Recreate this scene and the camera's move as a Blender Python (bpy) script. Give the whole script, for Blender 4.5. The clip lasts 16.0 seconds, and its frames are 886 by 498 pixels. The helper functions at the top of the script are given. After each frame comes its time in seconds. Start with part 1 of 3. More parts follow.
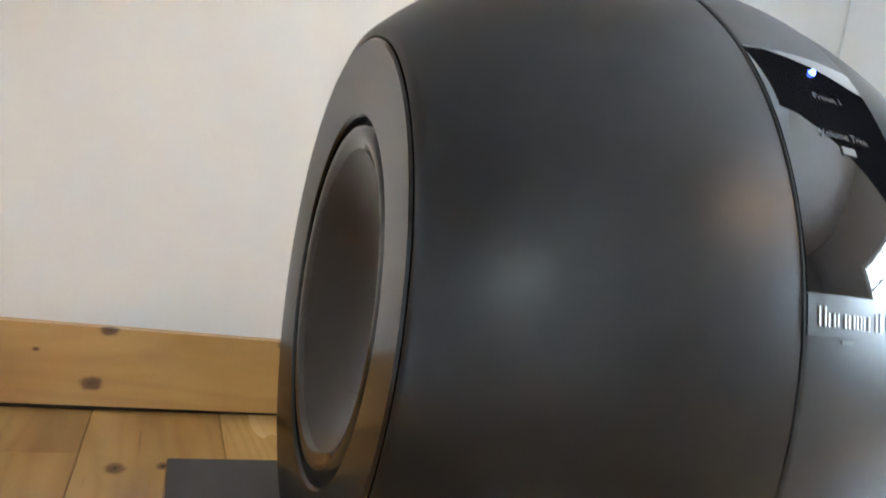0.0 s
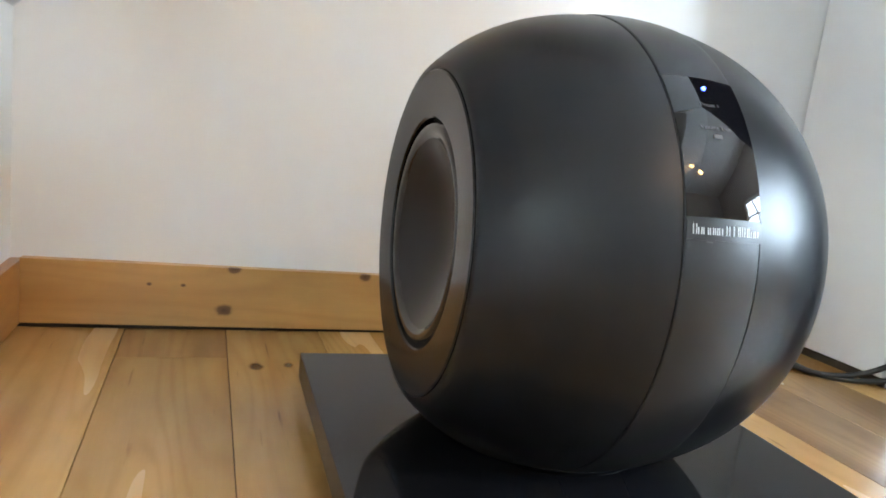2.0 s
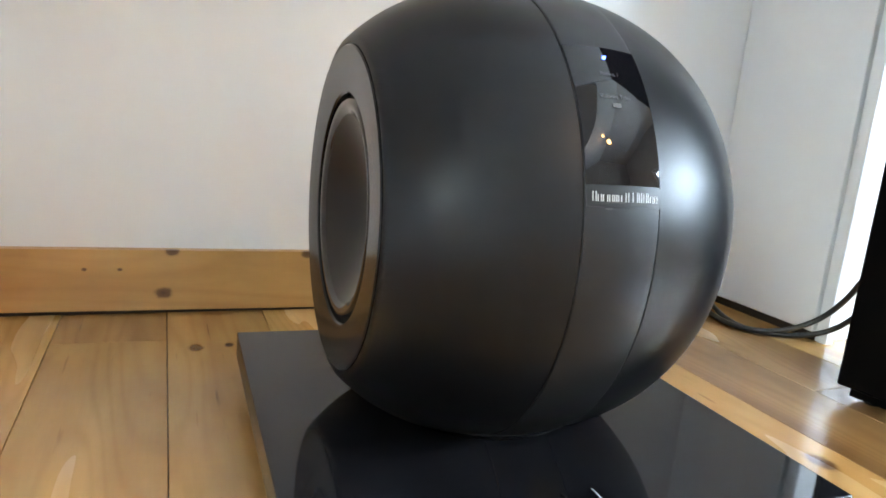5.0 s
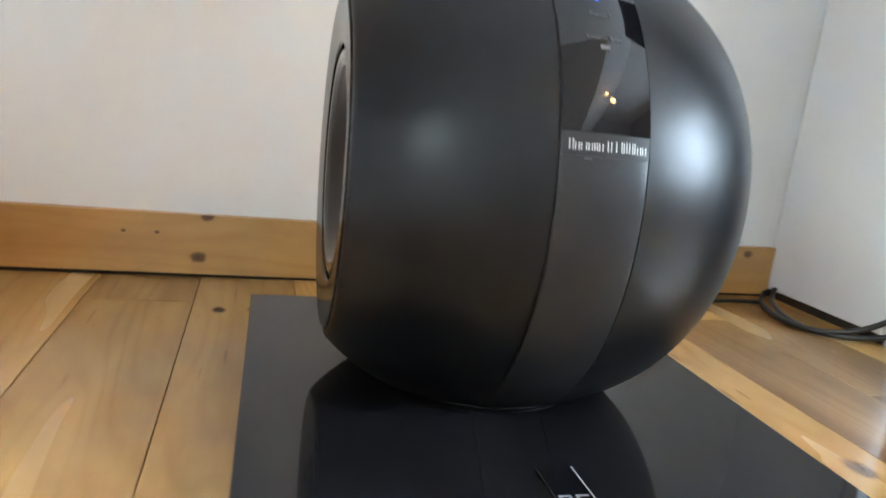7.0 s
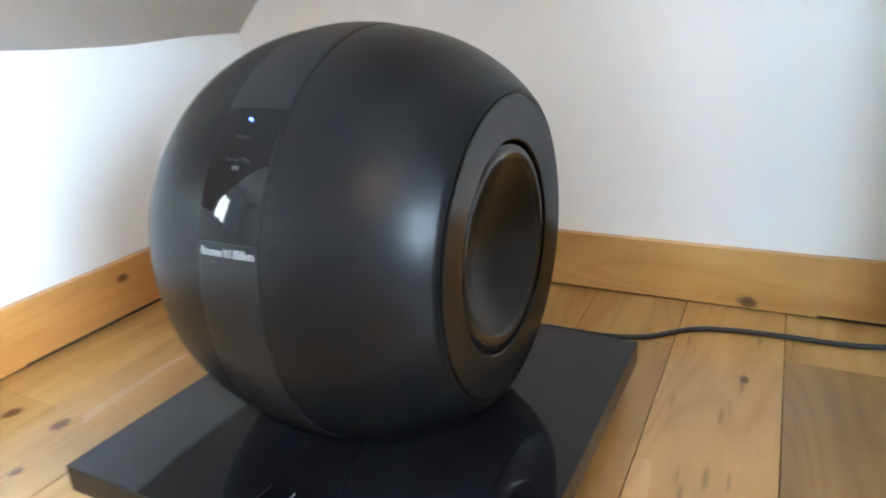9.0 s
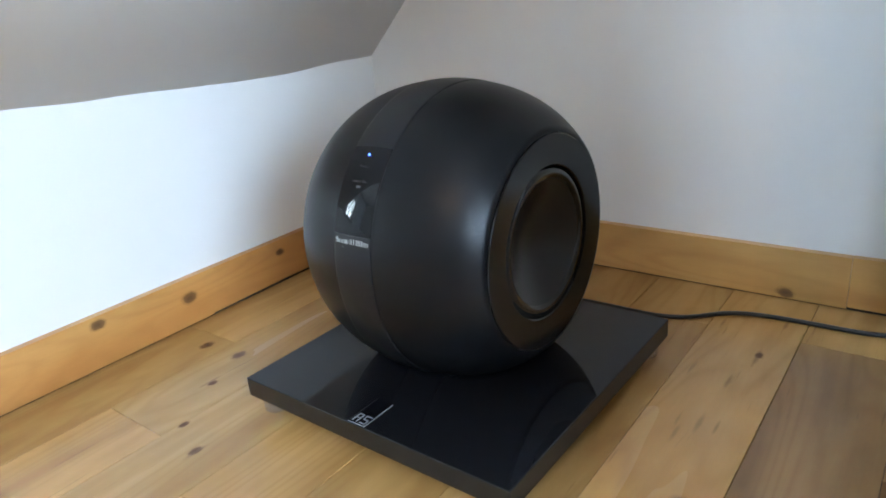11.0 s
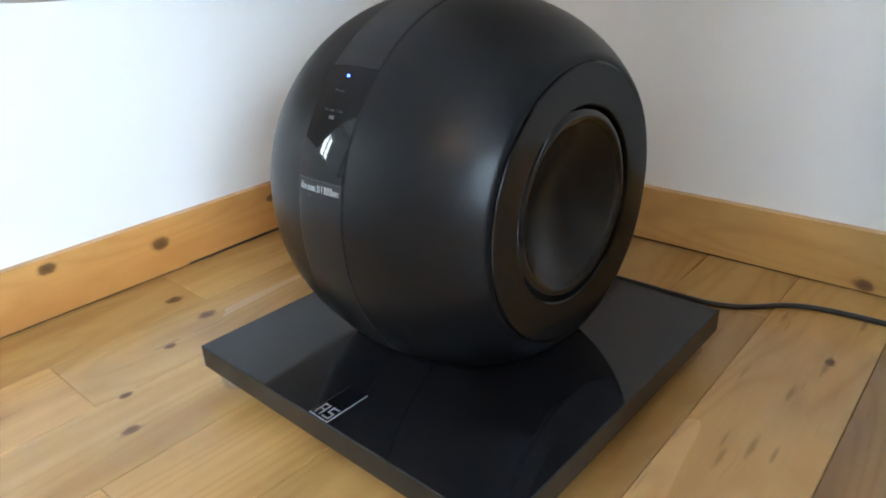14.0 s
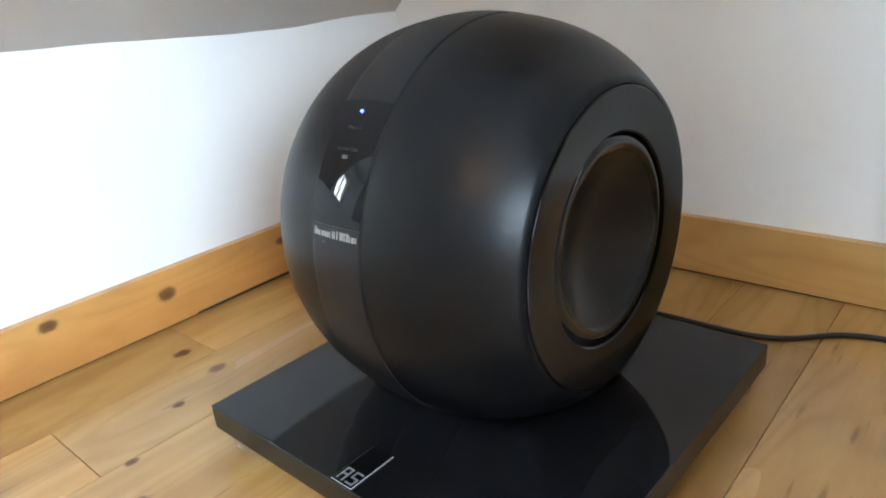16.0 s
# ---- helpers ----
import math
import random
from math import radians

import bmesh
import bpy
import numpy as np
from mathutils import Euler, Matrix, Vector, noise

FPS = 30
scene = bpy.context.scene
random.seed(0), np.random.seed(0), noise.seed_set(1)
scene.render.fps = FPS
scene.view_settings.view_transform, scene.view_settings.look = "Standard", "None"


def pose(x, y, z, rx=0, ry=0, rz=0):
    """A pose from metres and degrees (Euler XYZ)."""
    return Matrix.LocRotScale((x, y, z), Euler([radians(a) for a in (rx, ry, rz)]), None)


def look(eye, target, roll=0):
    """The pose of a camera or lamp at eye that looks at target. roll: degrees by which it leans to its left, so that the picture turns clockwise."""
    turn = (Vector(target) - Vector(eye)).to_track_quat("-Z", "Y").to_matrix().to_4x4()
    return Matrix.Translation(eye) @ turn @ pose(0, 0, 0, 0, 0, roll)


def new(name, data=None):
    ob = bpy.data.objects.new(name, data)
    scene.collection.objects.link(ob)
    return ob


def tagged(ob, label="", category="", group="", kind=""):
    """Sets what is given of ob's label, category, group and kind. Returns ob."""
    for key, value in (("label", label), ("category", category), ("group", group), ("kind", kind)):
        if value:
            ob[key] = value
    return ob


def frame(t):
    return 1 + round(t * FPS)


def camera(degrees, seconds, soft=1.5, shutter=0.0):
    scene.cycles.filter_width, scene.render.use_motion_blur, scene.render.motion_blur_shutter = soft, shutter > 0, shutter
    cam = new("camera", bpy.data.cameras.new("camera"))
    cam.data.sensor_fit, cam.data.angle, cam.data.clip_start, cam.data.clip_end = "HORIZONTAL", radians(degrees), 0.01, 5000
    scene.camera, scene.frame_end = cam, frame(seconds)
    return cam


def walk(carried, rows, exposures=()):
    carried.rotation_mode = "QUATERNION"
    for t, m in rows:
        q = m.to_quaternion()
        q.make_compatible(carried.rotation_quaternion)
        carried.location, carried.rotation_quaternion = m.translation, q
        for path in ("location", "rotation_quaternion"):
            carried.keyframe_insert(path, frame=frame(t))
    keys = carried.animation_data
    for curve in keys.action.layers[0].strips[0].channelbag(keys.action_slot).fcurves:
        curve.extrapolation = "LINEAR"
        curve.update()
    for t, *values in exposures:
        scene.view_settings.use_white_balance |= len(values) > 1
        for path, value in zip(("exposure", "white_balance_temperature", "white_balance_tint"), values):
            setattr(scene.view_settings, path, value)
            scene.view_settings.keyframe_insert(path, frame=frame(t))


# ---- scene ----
cam = camera(66.0, 16.0, soft=1.7, shutter=0.5)
walk(cam, [
    (0, look((-0.2189, -0.3093, 0.2713), (0.1578, 0.6139, 0.1954), 9.65)),
    (0.5, look((-0.2330, -0.3081, 0.2558), (0.1975, 0.5913, 0.1799), 9.26)),
    (1, look((-0.2488, -0.3335, 0.2558), (0.1259, 0.5872, 0.1459), 8.12)),
    (1.5, look((-0.3004, -0.4840, 0.2900), (0.0282, 0.4480, 0.1370), 7.38)),
    (2, look((-0.2991, -0.4838, 0.2915), (0.0331, 0.4447, 0.1255), 6.84)),
    (2.5, look((-0.2948, -0.4809, 0.2898), (0.0657, 0.4343, 0.1096), 6.23)),
    (3, look((-0.2902, -0.4798, 0.2862), (0.0886, 0.4266, 0.0995), 6.04)),
    (3.5, look((-0.2885, -0.4812, 0.2872), (0.0944, 0.4222, 0.0945), 5.78)),
    (4, look((-0.2782, -0.4865, 0.2962), (0.1051, 0.4162, 0.1009), 5.34)),
    (6.5, look((-0.2499, -0.5147, 0.2976), (0.1082, 0.3940, 0.0829), 5.82)),
    (7, look((-0.1959, -0.5073, 0.2717), (0.0705, 0.4321, 0.0557), 6.32)),
    (7.5, look((-0.0678, -0.4857, 0.2536), (0.0498, 0.4752, 0.0029), 6.30)),
    (8, look((0.1004, -0.4665, 0.3051), (0.0374, 0.4754, -0.0249), 5.31)),
    (8.5, look((0.2344, -0.4396, 0.3587), (-0.0273, 0.4649, 0.0220), 1.45)),
    (9, look((0.3187, -0.4851, 0.4073), (-0.1083, 0.3528, 0.0673), -3.07)),
    (9.5, look((0.3569, -0.5225, 0.4319), (-0.1353, 0.2801, 0.0949), -4.81)),
    (10, look((0.4006, -0.5629, 0.4522), (-0.1399, 0.2048, 0.1080), -6.19)),
    (12.5, look((0.5461, -0.6689, 0.5293), (-0.0743, 0.0241, 0.1621), -3.03)),
    (13, look((0.4995, -0.6068, 0.4915), (-0.1222, 0.0779, 0.1111), -2.69)),
    (13.5, look((0.4613, -0.5462, 0.4615), (-0.1428, 0.1421, 0.0597), -2.43)),
    (14, look((0.4122, -0.4890, 0.4336), (-0.1950, 0.1904, 0.0214), -2.77)),
    (14.5, look((0.3852, -0.4485, 0.4176), (-0.2192, 0.2385, 0.0143), -3.10)),
    (15, look((0.3824, -0.4451, 0.4180), (-0.2319, 0.2429, 0.0315), -3.96)),
    (15.5, look((0.3772, -0.4504, 0.4178), (-0.2470, 0.2330, 0.0392), -4.81)),
    (16, look((0.3694, -0.4615, 0.4251), (-0.2568, 0.2249, 0.0551), -5.32)),
], exposures=[(0, 1.42, 8350, 20), (1.2, 1.42, 8350, 20), (2.0, 1.35, 8300, 20), (7.0, 1.37, 8300, 20), (9.0, 1.10, 7850, 20), (10.2, 0.78, 7550, 19), (12.3, 0.07, 7300, 19), (12.8, 0.15, 7400, 19), (13.5, 0.36, 7700, 19), (14.5, 0.68, 8100, 20), (16.0, 0.71, 8100, 20)])

# ---- daylight: sky outside, two windows, one pendant lamp ----
world = bpy.data.worlds.new("sky")
scene.world = world
world.use_nodes = True
sky = world.node_tree.nodes.new("ShaderNodeTexSky")
sky.sky_type = "NISHITA"
sky.sun_disc = False
sky.sun_elevation, sky.sun_rotation = radians(35), radians(200)
world.node_tree.links.new(sky.outputs["Color"], world.node_tree.nodes["Background"].inputs["Color"])
world.node_tree.nodes["Background"].inputs["Strength"].default_value = 0.12


def area_lamp(name, m, sx, sy, watts, colour):
    data = bpy.data.lights.new(name, "AREA")
    data.shape, data.size, data.size_y, data.energy, data.color = "RECTANGLE", sx, sy, watts, colour
    ob = new(name, data)
    ob.matrix_world = m
    return ob


WIN_A = (2.40, -1.36, 1.08)     # window in the end wall
WIN_B = (-1.50, -1.36, 0.86)    # dormer window
area_lamp("window_daylight", look((2.50, WIN_A[1], WIN_A[2]), (0, WIN_A[1], WIN_A[2])), 1.10, 0.86, 120, (0.43, 0.705, 1.0))
area_lamp("dormer_daylight", look((-1.60, WIN_B[1], WIN_B[2]), (0, WIN_B[1], WIN_B[2])), 0.32, 0.38, 12, (0.55, 0.82, 1.0))
LAMP = (1.00, -1.55, 1.63)
bulb_light = bpy.data.lights.new("pendant_light", "POINT")
bulb_light.energy, bulb_light.color, bulb_light.shadow_soft_size = 2.2, (1.0, 0.72, 0.42), 0.035
new("pendant_light", bulb_light).location = LAMP


# ---- materials ----
def material(name, colour, rough=0.5, metal=0.0, coat=0.0, coat_rough=0.05, spec=0.5):
    mat = bpy.data.materials.new(name)
    mat.use_nodes = True
    b = mat.node_tree.nodes["Principled BSDF"]
    b.inputs["Base Color"].default_value = (*colour, 1)
    b.inputs["Roughness"].default_value = rough
    b.inputs["Metallic"].default_value = metal
    b.inputs["Coat Weight"].default_value = coat
    b.inputs["Coat Roughness"].default_value = coat_rough
    b.inputs["Specular IOR Level"].default_value = spec
    return mat, mat.node_tree.nodes, mat.node_tree.links, b


def noise_node(nodes, links, vector, scale, detail=4.0, rough=0.55, distortion=0.0):
    n = nodes.new("ShaderNodeTexNoise")
    n.inputs["Scale"].default_value, n.inputs["Detail"].default_value = scale, detail
    n.inputs["Roughness"].default_value, n.inputs["Distortion"].default_value = rough, distortion
    links.new(vector, n.inputs["Vector"])
    return n.outputs["Fac"]


def ramp_node(nodes, links, fac, stops):
    r = nodes.new("ShaderNodeValToRGB")
    e = r.color_ramp.elements
    while len(e) < len(stops):
        e.new(0.5)
    for el, (pos, col) in zip(e, stops):
        el.position, el.color = pos, (*col, 1)
    links.new(fac, r.inputs["Fac"])
    return r.outputs["Color"]


def math_node(nodes, links, op, a, b=None):
    n = nodes.new("ShaderNodeMath")
    n.operation = op
    for i, v in enumerate((a, b)):
        if v is None:
            continue
        if isinstance(v, (int, float)):
            n.inputs[i].default_value = v
        else:
            links.new(v, n.inputs[i])
    return n.outputs[0]


def mix_node(nodes, links, fac, a, b, blend="MIX"):
    n = nodes.new("ShaderNodeMix")
    n.data_type, n.blend_type = "RGBA", blend
    for sock, v in ((n.inputs["Factor"], fac), (n.inputs["A"], a), (n.inputs["B"], b)):
        if isinstance(v, (int, float)):
            sock.default_value = v
        elif isinstance(v, tuple):
            sock.default_value = (*v, 1)
        else:
            links.new(v, sock)
    return n.outputs["Result"]


def scaled(nodes, links, vector, scale, offset=None):
    n = nodes.new("ShaderNodeMapping")
    n.inputs["Scale"].default_value = scale
    links.new(vector, n.inputs["Vector"])
    if offset is not None:
        links.new(offset, n.inputs["Location"])
    return n.outputs["Vector"]


def bump_node(nodes, links, b, height, strength, distance=0.001):
    n = nodes.new("ShaderNodeBump")
    n.inputs["Strength"].default_value, n.inputs["Distance"].default_value = strength, distance
    links.new(height, n.inputs["Height"])
    links.new(n.outputs["Normal"], b.inputs["Normal"])


def object_space(nodes):
    return nodes.new("ShaderNodeTexCoord").outputs["Object"]


def knot_field(nodes, links, vector, knots, stretch):
    """0 outside, 1 in the heart of each knot; knots: (x, y, z, radius)."""
    total = None
    wob = noise_node(nodes, links, vector, 90, 2)
    for x, y, z, r in knots:
        sub = nodes.new("ShaderNodeVectorMath")
        sub.operation = "SUBTRACT"
        links.new(vector, sub.inputs[0])
        sub.inputs[1].default_value = (x, y, z)
        v = scaled(nodes, links, sub.outputs[0], stretch)
        ln = nodes.new("ShaderNodeVectorMath")
        ln.operation = "LENGTH"
        links.new(v, ln.inputs[0])
        d = math_node(nodes, links, "DIVIDE", ln.outputs["Value"], r)
        d = math_node(nodes, links, "ADD", d, math_node(nodes, links, "MULTIPLY", math_node(nodes, links, "SUBTRACT", wob, 0.5), 0.7))
        k = math_node(nodes, links, "SUBTRACT", 1.15, d)
        k.node.use_clamp = True
        total = k if total is None else math_node(nodes, links, "MAXIMUM", total, k)
    return total


def wall_paint(name, colour):
    mat, nodes, links, b = material(name, colour, 0.75)
    v = object_space(nodes)
    big = noise_node(nodes, links, v, 1.7, 3)
    links.new(mix_node(nodes, links, big, tuple(c * 0.965 for c in colour), tuple(min(1, c * 1.02) for c in colour)), b.inputs["Base Color"])
    fine = noise_node(nodes, links, v, 55, 5)
    broad = noise_node(nodes, links, v, 6, 3)
    h = math_node(nodes, links, "ADD", math_node(nodes, links, "MULTIPLY", fine, 0.35), broad)
    bump_node(nodes, links, b, h, 0.22, 0.004)
    return mat


def wood(name, axis, light, mid, dark, rough, coat, knots=(), knot_stretch=(1, 1, 1), per_piece=0.0, random_shift=True, flaws=()):
    """Boards with the grain along axis (0 x, 1 y)."""
    mat, nodes, links, b = material(name, mid, rough, coat=coat, coat_rough=0.08)
    v = object_space(nodes)
    base_v = v
    info = nodes.new("ShaderNodeObjectInfo").outputs["Random"]
    shift = nodes.new("ShaderNodeCombineXYZ")
    for s, k in zip(shift.inputs, (37.0, 71.0, 13.0)):
        links.new(math_node(nodes, links, "MULTIPLY", info, k if random_shift else 0.0), s)
    def stretched(along, across):
        return scaled(nodes, links, v, (along, across, across) if axis == 0 else (across, along, across), shift.outputs[0])
    figure = noise_node(nodes, links, stretched(1.6, 11.0), 1.0, 2, 0.5)
    streaks = noise_node(nodes, links, stretched(2.4, 60.0), 1.0, 3, 0.5)
    fibres = noise_node(nodes, links, stretched(16.0, 420.0), 1.0, 2, 0.5)
    # cathedral growth rings: contour lines of a slow field that is long with the grain
    field = noise_node(nodes, links, stretched(1.5, 9.0), 1.0, 1, 0.4, 0.3)
    drift = noise_node(nodes, links, stretched(0.7, 16.0), 1.0, 0, 0.5)
    height = math_node(nodes, links, "ADD", math_node(nodes, links, "MULTIPLY", field, 75.0), math_node(nodes, links, "MULTIPLY", drift, 40.0))
    rings = math_node(nodes, links, "ADD", math_node(nodes, links, "MULTIPLY", math_node(nodes, links, "SINE", height), 0.5), 0.5)
    rings = math_node(nodes, links, "POWER", rings, 2.5)
    mottle = noise_node(nodes, links, stretched(5.0, 14.0), 1.0, 4, 0.6)
    col = ramp_node(nodes, links, figure, [(0.28, dark), (0.48, mid), (0.72, light)])
    col = mix_node(nodes, links, math_node(nodes, links, "MULTIPLY", rings, 0.26), col, dark)
    blot = ramp_node(nodes, links, mottle, [(0.30, (0.86, 0.83, 0.78)), (0.60, (1.04, 1.04, 1.03))])
    col = mix_node(nodes, links, 1.0, col, blot, "MULTIPLY")
    dim = ramp_node(nodes, links, streaks, [(0.20, (0.96, 0.95, 0.935)), (0.80, (1.01, 1.01, 1.0))])
    col = mix_node(nodes, links, 1.0, col, dim, "MULTIPLY")
    col = mix_node(nodes, links, math_node(nodes, links, "MULTIPLY", fibres, 0.13), col, tuple(c * 0.6 for c in dark))
    if per_piece:
        tone = ramp_node(nodes, links, info, [(0.0, (1 - per_piece, 1 - per_piece * 1.1, 1 - per_piece * 1.3)), (0.4, (0.98, 0.96, 0.93)), (0.7, (1.0, 0.93, 0.82)), (1.0, (1.06, 1.06, 1.03))])
        col = mix_node(nodes, links, 1.0, col, tone, "MULTIPLY")
        # short dark flecks that run with the grain
        fleck_v = stretched(9.0, 130.0)
        fleck = noise_node(nodes, links, fleck_v, 1.0, 2, 0.5)
        mask = ramp_node(nodes, links, fleck, [(0.68, (0, 0, 0)), (0.80, (0.6, 0.6, 0.6))])
        col = mix_node(nodes, links, mask, col, (0.13, 0.065, 0.028))
    if knots:
        g = nodes.new("ShaderNodeNewGeometry").outputs["Position"] if not random_shift or per_piece else base_v
        k = knot_field(nodes, links, g, knots, knot_stretch)
        halo = ramp_node(nodes, links, k, [(0.0, (0, 0, 0)), (0.28, (0.28, 0.28, 0.28)), (0.48, (0.80, 0.80, 0.80)), (1.0, (0.95, 0.95, 0.95))])
        col = mix_node(nodes, links, halo, col, (0.095, 0.034, 0.012))
    if flaws:
        # mineral streaks: thin, long with the grain, softer than knots
        g = nodes.new("ShaderNodeNewGeometry").outputs["Position"]
        k = knot_field(nodes, links, g, flaws, (1, 0.16, 1))
        col = mix_node(nodes, links, ramp_node(nodes, links, k, [(0.0, (0, 0, 0)), (0.8, (0.5, 0.5, 0.5))]), col, (0.16, 0.08, 0.035))
    links.new(col, b.inputs["Base Color"])
    r = math_node(nodes, links, "ADD", math_node(nodes, links, "MULTIPLY", figure, 0.025), rough - 0.0125)
    links.new(r, b.inputs["Roughness"])
    bump_node(nodes, links, b, math_node(nodes, links, "ADD", fibres, figure), 0.03, 0.0002)
    return mat


M_WALL = wall_paint("wall_paint", (0.82, 0.815, 0.80))
# mid tone for unseen closing walls, chosen to cut the bounced light
M_FAR_DIM = wall_paint("far_wall_dimmed", (0.40, 0.37, 0.33))
M_CEIL = wall_paint("ceiling_paint", (0.80, 0.80, 0.80))
M_WHITE = wall_paint("white_gloss_paint", (0.82, 0.82, 0.82))
M_WHITE.node_tree.nodes["Principled BSDF"].inputs["Roughness"].default_value = 0.35

FLOOR_KNOTS = [(-0.420, -0.116, 0, 0.010), (-0.346, -0.111, 0, 0.010), (0.315, -0.090, 0, 0.013),
               (-0.233, 0.2955, 0, 0.009), (-0.195, 0.301, 0, 0.006), (-0.313, -0.182, 0, 0.006), (-0.259, -0.264, 0, 0.006), (-0.197, -0.290, 0, 0.007), (0.311, 0.242, 0, 0.006)]
FLOOR_FLAWS = [(0.310, 0.235, 0, 0.004), (0.2945, 0.161, 0, 0.003), (0.291, 0.057, 0, 0.0035), (0.2735, 0.024, 0, 0.003), (0.310, 0.057, 0, 0.0025), (0.3226, 0.345, 0, 0.003), (0.244, 0.314, 0, 0.003), (-0.195, -0.290, 0, 0.003), (-0.319, -0.182, 0, 0.003)]
M_PLANK = wood("oak_planks", 1, (0.62, 0.365, 0.148), (0.525, 0.292, 0.108), (0.375, 0.186, 0.060), 0.27, 0.28, FLOOR_KNOTS, (1, 0.7, 1), per_piece=0.22, flaws=FLOOR_FLAWS)
M_PLANK_MID = wood("toned_oak_planks", 1, (0.515, 0.288, 0.116), (0.435, 0.232, 0.084), (0.30, 0.146, 0.047), 0.27, 0.28, FLOOR_KNOTS, (1, 0.7, 1), per_piece=0.15, flaws=FLOOR_FLAWS)
M_PLANK_DARK = wood("brown_oak_planks", 1, (0.425, 0.248, 0.112), (0.355, 0.196, 0.082), (0.235, 0.120, 0.047), 0.27, 0.28, FLOOR_KNOTS, (1, 0.7, 1), per_piece=0.15, flaws=FLOOR_FLAWS)
KNOTS_L = [(-0.504, 0.118, 0.060, 0.008), (-0.504, -0.080, 0.049, 0.012), (-0.504, -0.232, 0.070, 0.010), (-0.504, -0.375, 0.082, 0.006)]
KNOTS_B = [(-0.268, 0.431, 0.028, 0.009), (-0.2575, 0.431, 0.085, 0.008), (-0.082, 0.431, 0.082, 0.008), (0.302, 0.431, 0.012, 0.011), (0.597, 0.431, 0.072, 0.008), (-0.36, 0.431, 0.06, 0.003), (-0.32, 0.431, 0.06, 0.003)]
M_BOARD_L = wood("pine_board_side", 1, (0.60, 0.30, 0.10), (0.53, 0.23, 0.068), (0.41, 0.155, 0.04), 0.34, 0.35, KNOTS_L, (1, 0.75, 1.1), random_shift=False)
M_BOARD_B = wood("pine_board_back", 0, (0.62, 0.35, 0.135), (0.55, 0.285, 0.097), (0.44, 0.20, 0.058), 0.34, 0.35, KNOTS_B, (0.8, 1, 1.1), random_shift=False)
# dark subfloor between planks; also painted shade under the baseboards and door
M_SUBFLOOR_SHADE, *_ = material("subfloor_and_gap_shade", (0.03, 0.018, 0.010), 0.9)


def satin(name, colour, rough, grain=0.0, spec=0.5):
    mat, nodes, links, b = material(name, colour, rough, spec=spec)
    v = object_space(nodes)
    n = noise_node(nodes, links, v, 14, 3)
    links.new(math_node(nodes, links, "ADD", math_node(nodes, links, "MULTIPLY", n, 0.06), rough - 0.03), b.inputs["Roughness"])
    if grain:
        bump_node(nodes, links, b, noise_node(nodes, links, v, 1800, 2), grain, 0.0002)
    # a few pale dust specks
    vor = nodes.new("ShaderNodeTexVoronoi")
    vor.inputs["Scale"].default_value = 34
    links.new(v, vor.inputs["Vector"])
    speck = math_node(nodes, links, "LESS_THAN", vor.outputs["Distance"], 0.016)
    links.new(mix_node(nodes, links, math_node(nodes, links, "MULTIPLY", speck, 0.35), colour, (0.5, 0.48, 0.45)), b.inputs["Base Color"])
    return mat


M_SHELL = satin("satin_black_shell", (0.0035, 0.004, 0.005), 0.35, 0.10, 0.21)
M_BAND = satin("satin_black_band", (0.009, 0.0095, 0.011), 0.36, 0.06, 0.24)
M_RING, *_ = material("gloss_black_ring", (0.005, 0.0045, 0.0045), 0.17, spec=0.24)
M_CONE = satin("dark_cone", (0.012, 0.009, 0.0075), 0.30, 0.0, 0.26)
M_RUBBER, *_ = material("black_rubber", (0.008, 0.0075, 0.007), 0.12, spec=0.5)
M_DISPLAY, *_ = material("black_glass", (0.003, 0.003, 0.004), 0.03, spec=0.24)
M_BADGE, *_ = material("dark_grey_plate", (0.030, 0.030, 0.032), 0.38, spec=0.35)
M_SILVER, *_ = material("silver_marks", (0.40, 0.40, 0.40), 0.5, metal=0.2)
M_MARK, *_ = material("grey_marks", (0.15, 0.15, 0.16), 0.5)
M_CHROME, *_ = material("brushed_silver", (0.66, 0.64, 0.60), 0.25, metal=0.85)
M_BLACK_GAP, *_ = material("seam_black", (0.003, 0.003, 0.003), 0.8)
M_CABLE, *_ = material("black_cable", (0.014, 0.014, 0.014), 0.42)
M_STRIP_WHITE, *_ = material("white_seam_strip", (0.72, 0.70, 0.64), 0.45)
M_CABINET, *_ = material("black_gloss_lacquer", (0.003, 0.0028, 0.0028), 0.40, spec=0.04)
M_GLASS, *_ = material("window_glass", (1, 1, 1), 0.0)
M_GLASS.node_tree.nodes["Principled BSDF"].inputs["Transmission Weight"].default_value = 1.0
M_GLASS.node_tree.nodes["Principled BSDF"].inputs["IOR"].default_value = 1.45


def emitter(name, colour, strength):
    mat, nodes, links, b = material(name, colour, 0.4)
    b.inputs["Base Color"].default_value = (*(c * 0.05 for c in colour), 1)
    b.inputs["Emission Color"].default_value = (*colour, 1)
    b.inputs["Emission Strength"].default_value = strength
    return mat


M_LED = emitter("blue_led", (0.03, 0.12, 1.0), 7.0)
M_LETTER = emitter("dim_display_letters", (0.30, 0.36, 0.40), 0.05)
M_BULB = emitter("warm_bulb", (1.0, 0.66, 0.30), 60.0)

